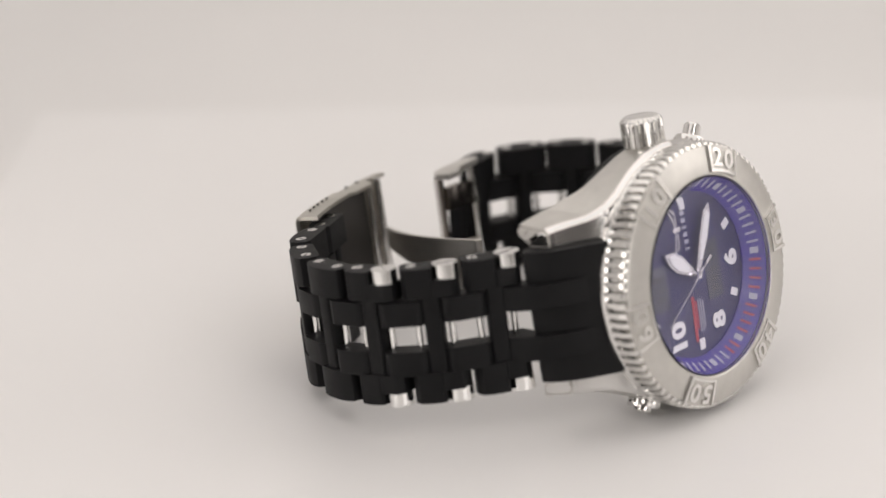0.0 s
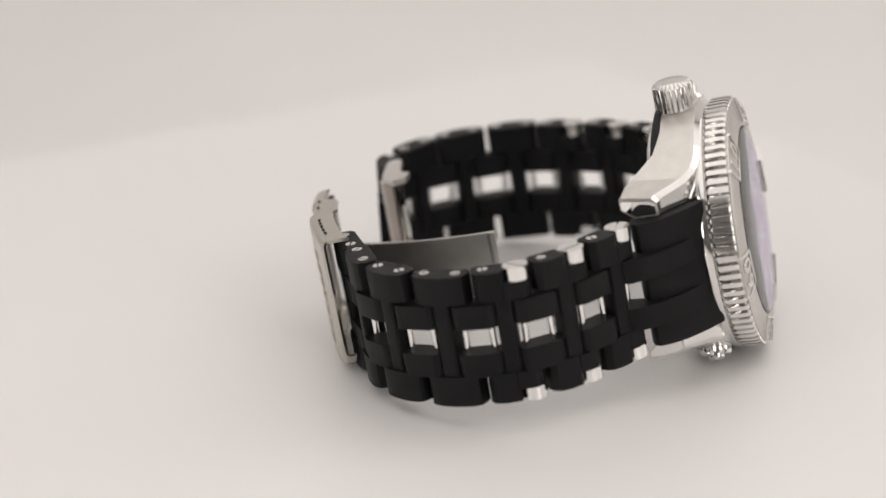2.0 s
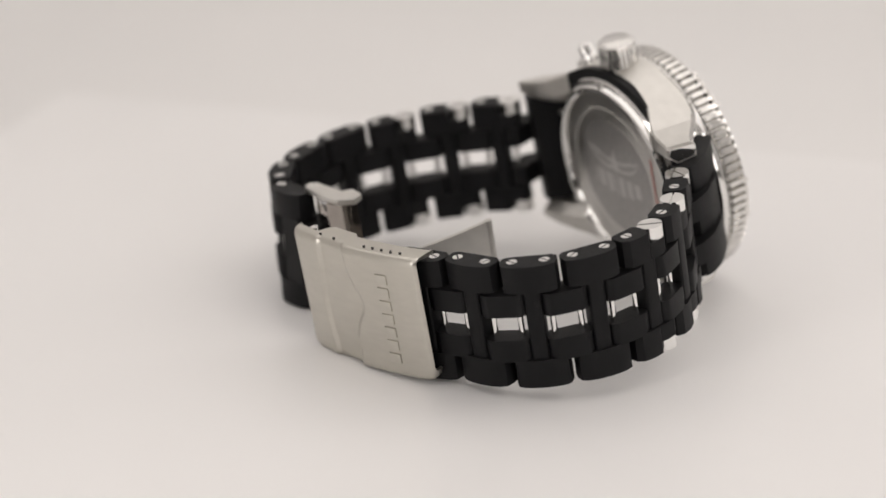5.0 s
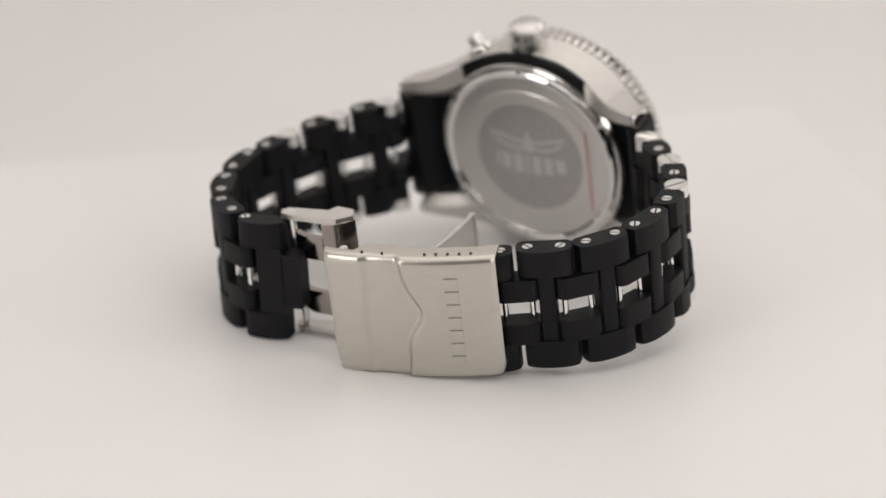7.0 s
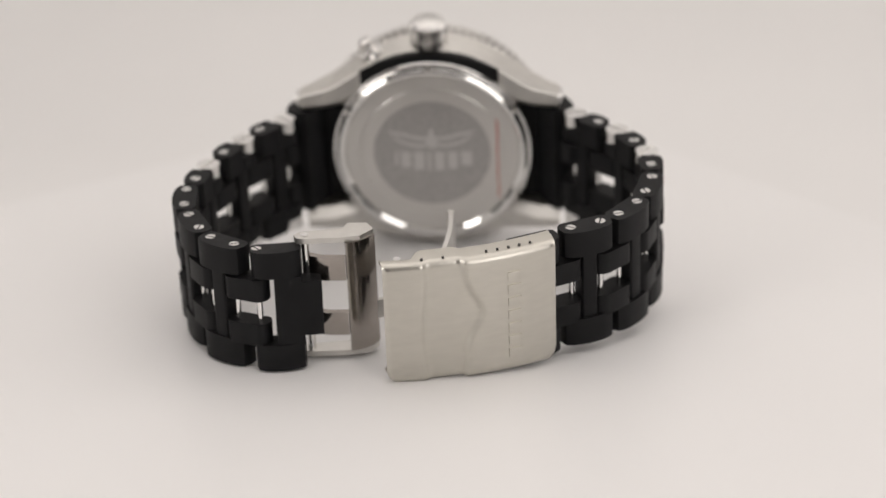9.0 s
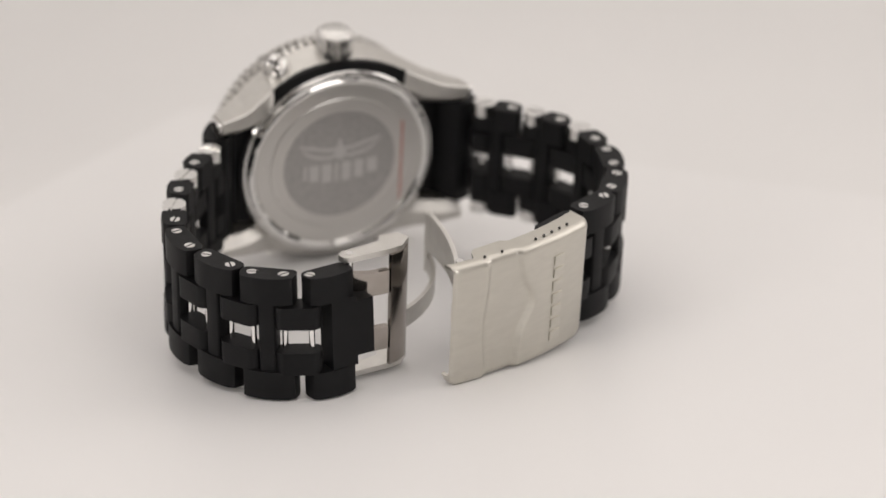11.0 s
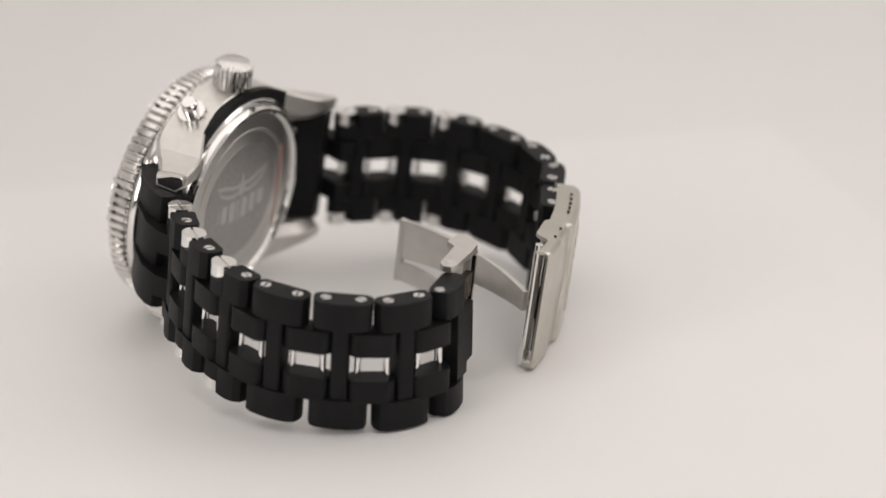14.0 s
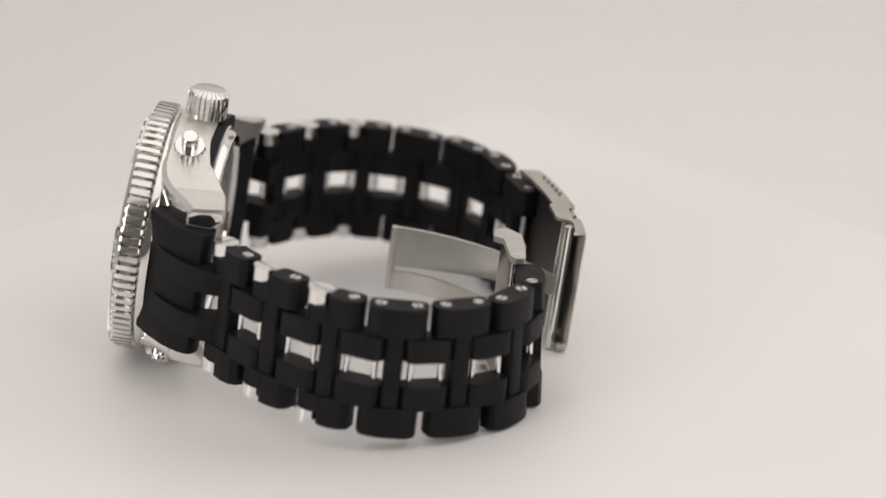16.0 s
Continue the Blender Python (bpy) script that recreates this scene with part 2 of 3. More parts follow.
lathe(bm, [(19.1, 23.2), (15.7, 20.0), (15.7, 19.72)], 96)
part("chapter_ring", bm, VIOLET, dial, "violet blue sloping minute ring", m=DIAL)
# face: x to the right of the writing, y up, out of the dial
FACE = DIAL @ Matrix(((0, 0, 1, 19.75), (0, -1, 0, 0), (1, 0, 0, 0), (0, 0, 0, 1)))


def dial_box(name, mat, cx, cy, w, h, lift=0.06, turn=0.0, label=""):
    b = bmesh.new()
    box(b, -w / 2, w / 2, -h / 2, h / 2, 0, lift)
    return part(name, b, mat, dial, label, m=FACE @ Matrix.Translation((cx, cy, 0)) @ Matrix.Rotation(radians(turn), 4, "Z"))


for hour in range(1, 13):
    a = radians(90 - 30 * hour)
    x, y = 13.7 * math.cos(a), 13.7 * math.sin(a)
    if hour in (6, 8, 10):
        part("hour_numeral", text_mesh(str(hour), 5.0, 0.05, 0.22), WHITE, dial, m=FACE @ Matrix.Translation((0.9 * x, 0.9 * y, 0.06)) @ Matrix.Diagonal((1.25, 1, 1, 1)))
    elif hour not in (2, 4):
        dial_box("hour_marker", WHITE, x, y, 1.5, 2.1, turn=-30 * hour)
for i in range(60):
    ang = i * 6.0
    five = i % 5 == 0
    bm = bmesh.new()
    wide = 1.2 if five else 0.42
    long = 0.85 if five else 1.15
    box(bm, 0, 0.06, -long, long, -wide / 2, wide / 2)
    place = spun(ang) @ Matrix.Translation((21.62, 17.38, 0)) @ Matrix.Rotation(radians(-46.7), 4, "Z")
    part("minute_tick", bm, RED if 282 < ang < 359 and not five else PALE, dial, m=DIAL @ place)
dial_box("lcd_window", LCD, -0.5, -6.2, 11.6, 4.6, 0.05, label="grey digital display window")
dial_box("lcd_window", LCD, -0.3, 9.6, 8.4, 4.0, 0.05, label="grey digital display window")
for k in range(5):
    dial_box("lcd_digits", LCD_INK, -4.3 + 1.9 * k, -6.2, 1.2, 2.6, 0.07)
for k in range(3):
    dial_box("lcd_digits", LCD_INK, -2.2 + 1.9 * k, 9.6, 1.2, 2.2, 0.07)
# makers' mark: plain wing shape and bar; small print as bars
bm = bmesh.new()
for s in (-1, 1):
    prism(bm, [(s * 0.5, 0.5), (s * 4.6, 1.5), (s * 4.2, 1.2), (s * 0.7, 0.15)][::s], 0, 0.08)
    prism(bm, [(s * 0.5, -0.3), (s * 3.4, -0.1), (s * 4.4, 1.1), (s * 4.1, 1.05), (s * 3.1, 0.2), (s * 0.6, 0.0)][::s], 0, 0.08)
prism(bm, round_rect(0.9, 2.2, 0.4), 0, 0.08)
part("emblem", bm, CHROME, dial, "silver winged emblem", m=FACE @ Matrix.Translation((9.4, 2.6, 0)))
for k in range(7):
    dial_box("name_bar", PALE, 5.3 + 1.35 * k, 0.4, 0.75 if k % 3 else 0.4, 1.15)
dial_box("print_line", RED, -8.5, 1.3, 8.8, 0.75)
dial_box("print_line", RED, -7.9, 0.5, 5.6, 0.4)
dial_box("print_line", PALE, -8.2, -0.3, 6.4, 0.26)
dial_box("print_line", PALE, -8.2, -0.95, 6.4, 0.26)
dial_box("print_line", PALE, -8.2, -1.6, 5.4, 0.26)


def hand(name, pts, turn, lift, mat, label):
    b = bmesh.new()
    prism(b, pts, lift, lift + 0.25)
    return part(name, b, mat, dial, label, m=FACE @ Matrix.Rotation(radians(turn), 4, "Z"), bevel=0.06)


# the writing runs towards the crown; turns count from there
hand("minute_hand", [(0, -0.45), (7.5, -1.3), (12.2, -1.15), (14.1, 0), (12.2, 1.15), (7.5, 1.3), (0, 0.45)], -26.5, 0.9, CHROME, "silver minute hand with white fill")
hand("minute_hand_fill", [(3.0, -0.35), (7.6, -0.85), (11.6, -0.7), (12.5, 0), (11.6, 0.7), (7.6, 0.85), (3.0, 0.35)], -26.5, 1.1, WHITE, "white hand fill")
hand("hour_hand", [(0, -0.5), (5.2, -1.7), (8.0, -1.4), (9.9, 0), (8.0, 1.4), (5.2, 1.7), (0, 0.5)], 53, 0.5, CHROME, "silver hour hand with white fill")
hand("hour_hand_fill", [(2.4, -0.55), (5.3, -1.2), (7.6, -0.95), (8.8, 0), (7.6, 0.95), (5.3, 1.2), (2.4, 0.55)], 53, 0.7, WHITE, "white hand fill")
hand("second_hand", [(-5.0, -0.35), (-3.0, -0.35), (-3.0, -0.1), (13.2, -0.07), (13.2, 0.07), (-3.0, 0.1), (-3.0, 0.35), (-5.0, 0.35)], 124, 1.4, CHROME, "thin silver second hand")
bm = bmesh.new()
lathe(bm, [(0.01, 21.6), (0.7, 21.5), (0.9, 21.0), (0.9, 19.75)], 20)
part("hand_hub", bm, CHROME, dial, m=DIAL)
# crystal
bm = bmesh.new()
lathe(bm, [(0.01, 24.5), (9, 24.45), (17.6, 24.3), (18.9, 24.05), (19.05, 23.6), (19.05, 22.9), (9, 22.9), (0.01, 22.9)], 72)
crystal = part("crystal", bm, CRYSTAL, watch, "violet tinted domed glass", m=FRONT)
crystal.visible_shadow = False

# crown and pushers
def fluted(i, r):
    return r - (0.32 if i % 5 == 0 and r > 3.7 else 0.0)


UP = Matrix.Rotation(radians(-90), 4, "Y")
bm = bmesh.new()
lathe(bm, [(0.01, 6.9), (3.2, 6.85), (3.8, 6.4), (4.15, 6.0), (4.15, 1.2), (3.6, 0.7), (0.01, 0.7)], 120, radius=fluted)
crown = part("crown", bm, RIM, watch, "fluted polished steel crown", m=CASE @ Matrix.Translation((11.6, 0, 24.0)) @ UP, smooth=40)
bm = bmesh.new()
lathe(bm, [(3.3, 0.9), (3.3, -1.0), (2.2, -1.4), (0.01, -1.4)], 40)
part("crown_tube", bm, POLISH, crown, m=CASE @ Matrix.Translation((11.6, 0, 24.0)) @ UP)


def pusher(button, deg, reach):
    place = CASE @ spun(deg - 90) @ Matrix.Translation((12.4, 0, reach)) @ UP
    b = bmesh.new()
    lathe(b, [(0.01, button), (1.4, button - 0.05), (1.75, button - 0.5), (1.75, 1.6), (1.6, -4)], 32)
    p = part("pusher", b, POLISH, watch, "polished steel push button", m=place)
    b = bmesh.new()
    lathe(b, [(1.6, 2.3), (2.9, 2.2), (3.2, 1.7), (3.2, 0.6), (2.6, 0.2), (2.6, -1.2), (2.0, -5)], 48, radius=lambda i, r: r - (0.25 if i % 4 > 1 and r > 3.1 else 0))
    part("pusher_collar", b, POLISH, p, "knurled steel collar", m=place)


pusher(5.0, 60, 24.6)
pusher(3.3, 241, 24.9)
pusher(3.3, 299, 24.7)

# case back
# added black collar: imitates the dark reflection in the polished case edge
bm = bmesh.new()
table = [(0, 24.9), (6, 24.1), (9.6, 23.0), (12.5, 21.8), (17.5, 19.5)]
ys = [-17.5 + 2.5 * k for k in range(15)]
plan = [(y, interp(table, y)) for y in ys] + [(y, math.sqrt(20.6 ** 2 - y * y)) for y in ys[::-1]]
prism(bm, plan[::-1], 7.2, 8.9)
part("reflection_collar", bm, RUBBER, watch, "black collar standing in for a dark reflection behind the case flank", m=CASE @ Matrix(((0, 0, 1, 0), (1, 0, 0, 0), (0, 1, 0, 0), (0, 0, 0, 1))), bevel=0.2)
bm = bmesh.new()
lathe(bm, [(21.0, 8.2), (21.5, 6.9), (22.3, 6.9), (22.9, 7.5), (23.1, 9.0), (22.8, 11.0), (22.0, 12.0)], 96)
part("case_body", bm, POLISH, watch, "polished steel middle of the case", m=CASE)
bm = bmesh.new()
lathe(bm, [(21.7, 9.0), (21.4, 7.0), (19.5, 6.3), (16.4, 6.3), (16.2, 6.2), (15.9, 6.2), (15.7, 6.3), (13.6, 6.3), (0.01, 6.3)], 96)
back = part("case_back", bm, BACKSTEEL, watch, "brushed round steel case back", m=CASE, smooth=6)
bm = bmesh.new()
lathe(bm, [(0.01, 6.24), (13.2, 6.24), (13.2, 6.4)], 72)
part("etched_disc", bm, ENGRAVE, back, "grey etched disc in the case back", m=CASE)
bm = bmesh.new()
lathe(bm, [(21.8, 8.0), (21.7, 6.4), (21.4, 5.7), (20.9, 5.4), (20.3, 5.45), (19.8, 5.9), (19.6, 6.6)], 96)
part("back_rim", bm, CHROME, back, "mirror polished rim of the case back", m=CASE)
BACKFACE = CASE @ Matrix(((0, 0, -1, 6.22), (-1, 0, 0, 0), (0, 1, 0, 0), (0, 0, 0, 1)))
bm = bmesh.new()
for s in (-1, 1):
    prism(bm, [(s * 0.9, 4.2), (s * 3.4, 4.4), (s * 6.4, 5.3), (s * 10.0, 5.9), (s * 8.6, 4.9), (s * 6.0, 4.3), (s * 3.2, 3.5), (s * 0.9, 3.4)][::s], 0, 0.06)
    prism(bm, [(s * 0.9, 2.0), (s * 2.6, 1.5), (s * 5.2, 1.9), (s * 7.6, 3.0), (s * 9.4, 5.0), (s * 8.7, 4.6), (s * 7.0, 3.5), (s * 5.0, 2.7), (s * 2.8, 2.3), (s * 0.9, 2.7)][::s], 0.001, 0.061)
prism(bm, [(1.3 * math.cos(radians(a)), 3.1 + 1.9 * math.sin(radians(a))) for a in range(0, 360, 30)], 0.002, 0.062)
prism(bm, [(-0.6, 4.8), (0.6, 4.8), (0.3, 6.4), (-0.3, 6.4)][::-1], 0.003, 0.063)
part("back_emblem", bm, ETCH_BRIGHT, back, "bright winged emblem", m=BACKFACE)
for k, wide in enumerate((0.7, 2.2, 2.3, 0.7, 2.1, 2.1, 2.4)):
    x = (-9.0, -6.9, -3.9, -1.6, 0.7, 3.7, 6.8)[k] + 0.9
    bm = bmesh.new()
    low = -4.4 + 0.022 * x * x
    prism(bm, [(x - wide / 2, low), (x + wide / 2, low), (x + wide / 2, 0.4), (x - wide / 2, 0.4)], 0, 0.06)
    part("name_bar", bm, ETCH_BRIGHT, back, "bright bar in place of an engraved letter", m=BACKFACE)
bm = bmesh.new()
box(bm, 14.6, 14.95, -11.5, 8.5, 0, 0.08)
part("sticker_edge", bm, STICKER, back, "thin red line of the protective film", m=BACKFACE)
for k in range(6):
    bm = bmesh.new()
    box(bm, 5.5, 6.4, 20.8, 21.9, -0.55, 0.55)
    part("wrench_notch", bm, BACKSTEEL, back, m=CASE @ spun(30 + 60 * k), bevel=0.2)


# end pieces between lugs and bracelet
def end_piece(s):
    b = bmesh.new()
    plan = [(5.2, 32.0), (7.2, 31.6), (10.4, 29.8), (14.0, 26.4), (16.9, 22.8), (16.9, 18.2), (9.3, 18.2), (9.3, 23.6), (6.6, 25.0), (3.4, 27.4), (3.4, 29.6), (4.2, 31.3)]
    prism(b, [(x, s * y) for x, y in plan][::s], -12.9, 12.3)
    piece = part("end_piece", b, RUBBER, watch, "black rubber end piece between the lugs", m=CASE, bevel=0.5)
    for z in (4.1, -5.7):
        b = bmesh.new()
        plan = [(-2.4, 33.2), (-0.4, 35.1), (3.0, 35.2), (7.6, 33.3), (12.4, 29.0), (15.0, 25.0), (12.0, 24.0), (3.4, 30.0), (-0.6, 29.2), (-2.4, 31.0)]
        prism(b, [(x, s * y) for x, y in plan][::s], z - 2.3, z + 2.3)
        part("finger", b, RUBBER, piece, m=CASE, bevel=0.5)


end_piece(1)
end_piece(-1)

# ---- bracelet ----
# pin places from the lug on, for the 12 o'clock side and the 6 o'clock side
PINS_A = [(0.4, -30.9), (-3.8, -35.9), (-7.2, -39.9), (-12.4, -43.6), (-17.0, -46.2), (-23.1, -47.0), (-28.4, -47.1), (-34.8, -45.6),
          (-40.0, -43.8), (-45.1, -40.0), (-48.9, -36.3), (-51.6, -30.4), (-54.2, -25.6), (-57.0, -19.8)]
PINS_B = [(-0.4, 33.6), (-5.2, 38.4), (-9.3, 41.6), (-15.2, 45.0), (-20.4, 47.6), (-26.8, 49.4), (-31.9, 50.6), (-38.6, 50.0),
          (-43.7, 48.2), (-49.6, 45.2), (-53.8, 42.2), (-57.3, 36.9), (-59.2, 32.2)]
LIFT_A = [(0, -0.3), (3, -0.7), (6, -1.0), (10, -0.3), (12, -0.7)]
LIFT_B = [(0, -0.9), (4, -1.7), (6, -1.5), (9, -0.8), (12, -0.4)]
HALF = 13.0


def lobe_outline(lx):
    """Plan of a link's lobe: flat inside, bulging outside."""
    out = []
    for k in range(9):
        a = radians(180 * k / 8)
        out.append((lx / 2 * math.cos(a), -0.2 + 3.0 * math.sin(a) ** 0.55))
    out += [(-lx / 2 + 0.2, -1.7), (-lx / 2 + 1.2, -2.4), (lx / 2 - 1.2, -2.4), (lx / 2 - 0.2, -1.7)]
    return out


def full_link():
    b = bmesh.new()
    for s in (1, -1):
        z = sorted((s * 7.3, s * HALF - (0.3 if s < 0 else 0)))
        prism(b, lobe_outline(11.3), *z)
    return part("link", b, RUBBER, watch, "black rubber bracelet link", bevel=0.45)


def shape_column():
    b = bmesh.new()
    prism(b, round_rect(3.5, 4.4, 0.7, 3, cy=0.1), -7.35, 7.35)
    return b


def half_link():
    """Link with a tall lobe at one pin and a low one, under a big screw, at the other."""
    b = bmesh.new()
    tall = [(-5.55, -0.9), (-5.4, -1.8), (-4.6, -2.4), (0.3, -2.4), (0.8, -1.9), (0.8, 2.1), (0.3, 2.6), (-2.0, 2.8), (-4.2, 2.4), (-5.3, 1.2)][::-1]
    low = [(5.5, -0.9), (5.3, -1.8), (4.4, -2.4), (0.5, -2.4), (0.5, 2.5), (2.0, 2.7), (4.2, 2.4), (5.3, 1.2)]
    for s in (1, -1):
        prism(b, tall[::-1], *sorted((s * 7.3, s * HALF - (0.3 if s < 0 else 0))))
        prism(b, low, *sorted((s * 7.3, s * 10.6 - (0.3 if s < 0 else 0))))
    return part("link", b, RUBBER, watch, "black rubber bracelet link stepped for a large screw", bevel=0.4)


def connector(span):
    b = bmesh.new()
    prism(b, [(x, y + (0.5 * (1 - (2 * x / (span + 4.2)) ** 2) if y > 0 else 0)) for x, y in round_rect(span + 4.0, 4.4, 1.9, 5)], -2.35, 2.35)
    return part("connector", b, RUBBER, watch, bevel=0.35)


def screw_mesh(r, h0, h1, slot, depth):
    b = bmesh.new()
    for s in (0, 180):
        a0 = math.degrees(math.asin(slot / r))
        pts = [(r * math.cos(radians(s + a0 + (180 - 2 * a0) * k / 12)), r * math.sin(radians(s + a0 + (180 - 2 * a0) * k / 12))) for k in range(13)]
        prism(b, pts, h1 - depth, h1)
    prism(b, [(r * math.cos(radians(15 * k)), r * math.sin(radians(15 * k))) for k in range(24)], h0, h1 - depth)
    return b


rng = random.Random(4)


def spot(p, out, lift):
    """Pose in the watch with y outward from the ring, z up."""
    n = Vector((out[0], out[1], 0)).normalized()
    t = Vector((n.y, -n.x, 0))
    m = Matrix(((t.x, n.x, 0, p[0] * MM), (t.y, n.y, 0, p[1] * MM), (0, 0, 1, lift * MM), (0, 0, 0, 1)))
    return m, t


def outward(a, b):
    d = Vector((b[0] - a[0], b[1] - a[1], 0))
    n = Vector((-d.y, d.x, 0))
    mid = Vector(((a[0] + b[0]) / 2 + 27, (a[1] + b[1]) / 2, 0))
    return n if n.dot(mid) > 0 else -n


def upright(p, degrees):
    """Leans a link about its upper edge, so that its foot moves towards the clasp."""
    at = Matrix.Translation((p[0] * MM, p[1] * MM, 0.013))
    return at @ Matrix.Rotation(radians(degrees), 4, "Y") @ at.inverted()


LEAN_A = [(0, 0.0), (13, 0.0)]
LEAN_B = [(0, 0.0), (5, 0.0), (8, 2.5), (10, 4.5), (12, 6.0)]
made = {}


def put(kind, build, m, parent):
    if kind not in made:
        made[kind] = build()
        made[kind].parent = parent
        made[kind].matrix_basis = m
        return made[kind]
    return share(made[kind], m, parent)


def bracelet(pins, lifts, leans):
    for i in range(0, len(pins) - 1, 2):
        a, b = pins[i], pins[i + 1]
        n = outward(a, b)
        mid = ((a[0] + b[0]) / 2, (a[1] + b[1]) / 2)
        lift = interp(lifts, i)
        m, t = spot(mid, n, lift)
        m = upright(mid, interp(leans, i)) @ m
        gap = math.hypot(b[0] - a[0], b[1] - a[1])
        first = (Vector((a[0] - mid[0], a[1] - mid[1], 0)).dot(t)) > 0
        stepped = i < 6
        if stepped:
            flip = Matrix.Identity(4) if first else Matrix.Diagonal((-1, 1, 1, 1))
            key = "half_a" if first else "half_b"
            if key not in made:
                made[key] = half_link()
                if not first:
                    made[key].data.transform(flip)
                    made[key].data.flip_normals()
                made[key].matrix_basis = m
                link = made[key]
            else:
                link = share(made[key], m, watch)
        else:
            link = put("full", full_link, m, watch)
        put("column", lambda: part("column", shape_column(), RUBBER, link, bevel=0.3), Matrix.Identity(4), link)
        for k, p in enumerate((a, b)):
            d = (gap / 2) * (1 if (k == 0) == first else -1)
            at = Matrix.Translation((d * MM, 0, 0))
            put("pin", lambda: part("pin", pin_mesh(), CHROME, link, "steel link pin"), at, link)
            for s in (1, -1):
                turn = Matrix.Rotation(rng.uniform(0, math.pi), 4, "Z")
                up = Matrix.Identity(4) if s > 0 else Matrix.Rotation(math.pi, 4, "X")
                if stepped and k == 0:
                    put("big", lambda: part("screw", screw_mesh(2.45, 10.4, HALF + 0.25, 0.22, 0.35), CHROME, link, "large slotted chrome screw", bevel=0.12), at @ Matrix.Translation((0, 0, -0.0003 if s < 0 else 0)) @ up @ turn, link)
                else:
                    put("small", lambda: part("screw", screw_mesh(1.05, HALF - 0.6, HALF + 0.14, 0.16, 0.3), CHROME, link, "small slotted screw head"), at @ Matrix.Translation((0, 0, -0.0003 if s < 0 else 0)) @ up @ turn, link)
    for i in range(1, len(pins) - 1, 2):
        a, b = pins[i], pins[i + 1]
        n = outward(a, b)
        mid = ((a[0] + b[0]) / 2, (a[1] + b[1]) / 2)
        m, t = spot(mid, n, interp(lifts, i))
        m = upright(mid, interp(leans, i)) @ m
        for z in (4.5, -5.3):
            put("connector", lambda: connector(5.3), m @ Matrix.Translation((0, 0, z * MM)), watch)


def pin_mesh():
    b = bmesh.new()
    rod(b, 0.62, (0, 0, -HALF + 0.3), (0, 0, HALF - 0.3), 14)
    return b


bracelet(PINS_A, LIFT_A, LEAN_A)
bracelet(PINS_B, LIFT_B, LEAN_B)

# last link on the 6 o'clock side: one pin, and a tongue that reaches to the clasp bracket
m, t = spot((-58.8, 28.4), (-0.985, -0.17), -0.6)
bm = bmesh.new()
for s in (1, -1):
    prism(bm, lobe_outline(10.2), *sorted((s * 7.3, s * HALF)))
box(bm, -8.8, -0.6, -2.2, 2.3, -5.6, 6.2)
box(bm, -4.9, 0.7, -2.3, 2.5, -7.4, 7.4)
tail = part("end_link", bm, RUBBER, watch, "black rubber end link beside the open clasp", bevel=0.4)
tail.matrix_basis = upright((-58.8, 28.4), 6.0) @ m

# pin and screw heads of the end link, at the last pin place
at = m.inverted() @ Matrix.Translation((PINS_B[-1][0] * MM, PINS_B[-1][1] * MM, -0.0006))
share(made["pin"], at, tail)
for up in (Matrix.Identity(4), Matrix.Rotation(math.pi, 4, "X")):
    share(made["small"], at @ up @ Matrix.Rotation(0.7, 4, "Z"), tail)

# ---- folding clasp ----
def plate_along(path, thick, z0, z1, mat, name, parent, label="", bevel=0.2, rise=0.0, low_rise=None):
    """A bent strip: the plan line path, thickened to both sides."""
    pts = [Vector((x, y, 0)) for x, y in path]
    left, right = [], []
    for i, p in enumerate(pts):
        d = (pts[min(i + 1, len(pts) - 1)] - pts[max(i - 1, 0)]).normalized()
        n = Vector((-d.y, d.x, 0)) * thick / 2
        left.append((p + n)[:2])
        right.append((p - n)[:2])
    b = bmesh.new()
    last = len(pts) - 1
    low = rise if low_rise is None else low_rise
    lo = [[b.verts.new((x, y, z + (low if z == z0 else rise) * (i / last) ** 1.3)) for i, (x, y) in enumerate(side)] for z in (z0, z1) for side in (left, right)]
    l0, r0, l1, r1 = lo
    for i in range(len(pts) - 1):
        b.faces.new((l0[i], l0[i + 1], r0[i + 1], r0[i]))
        b.faces.new((l1[i], l1[i + 1], r1[i + 1], r1[i]))
        b.faces.new((l0[i], l0[i + 1], l1[i + 1], l1[i]))
        b.faces.new((r0[i], r0[i + 1], r1[i + 1], r1[i]))
    for i in (0, -1):
        b.faces.new((l0[i], r0[i], r1[i], l1[i]))
    return part(name, b, mat, parent, label, bevel=bevel)


def curve_pts(p0, c, p1, n=12):
    return [((1 - s) ** 2 * p0[0] + 2 * s * (1 - s) * c[0] + s * s * p1[0], (1 - s) ** 2 * p0[1] + 2 * s * (1 - s) * c[1] + s * s * p1[1]) for s in [k / n for k in range(n + 1)]]



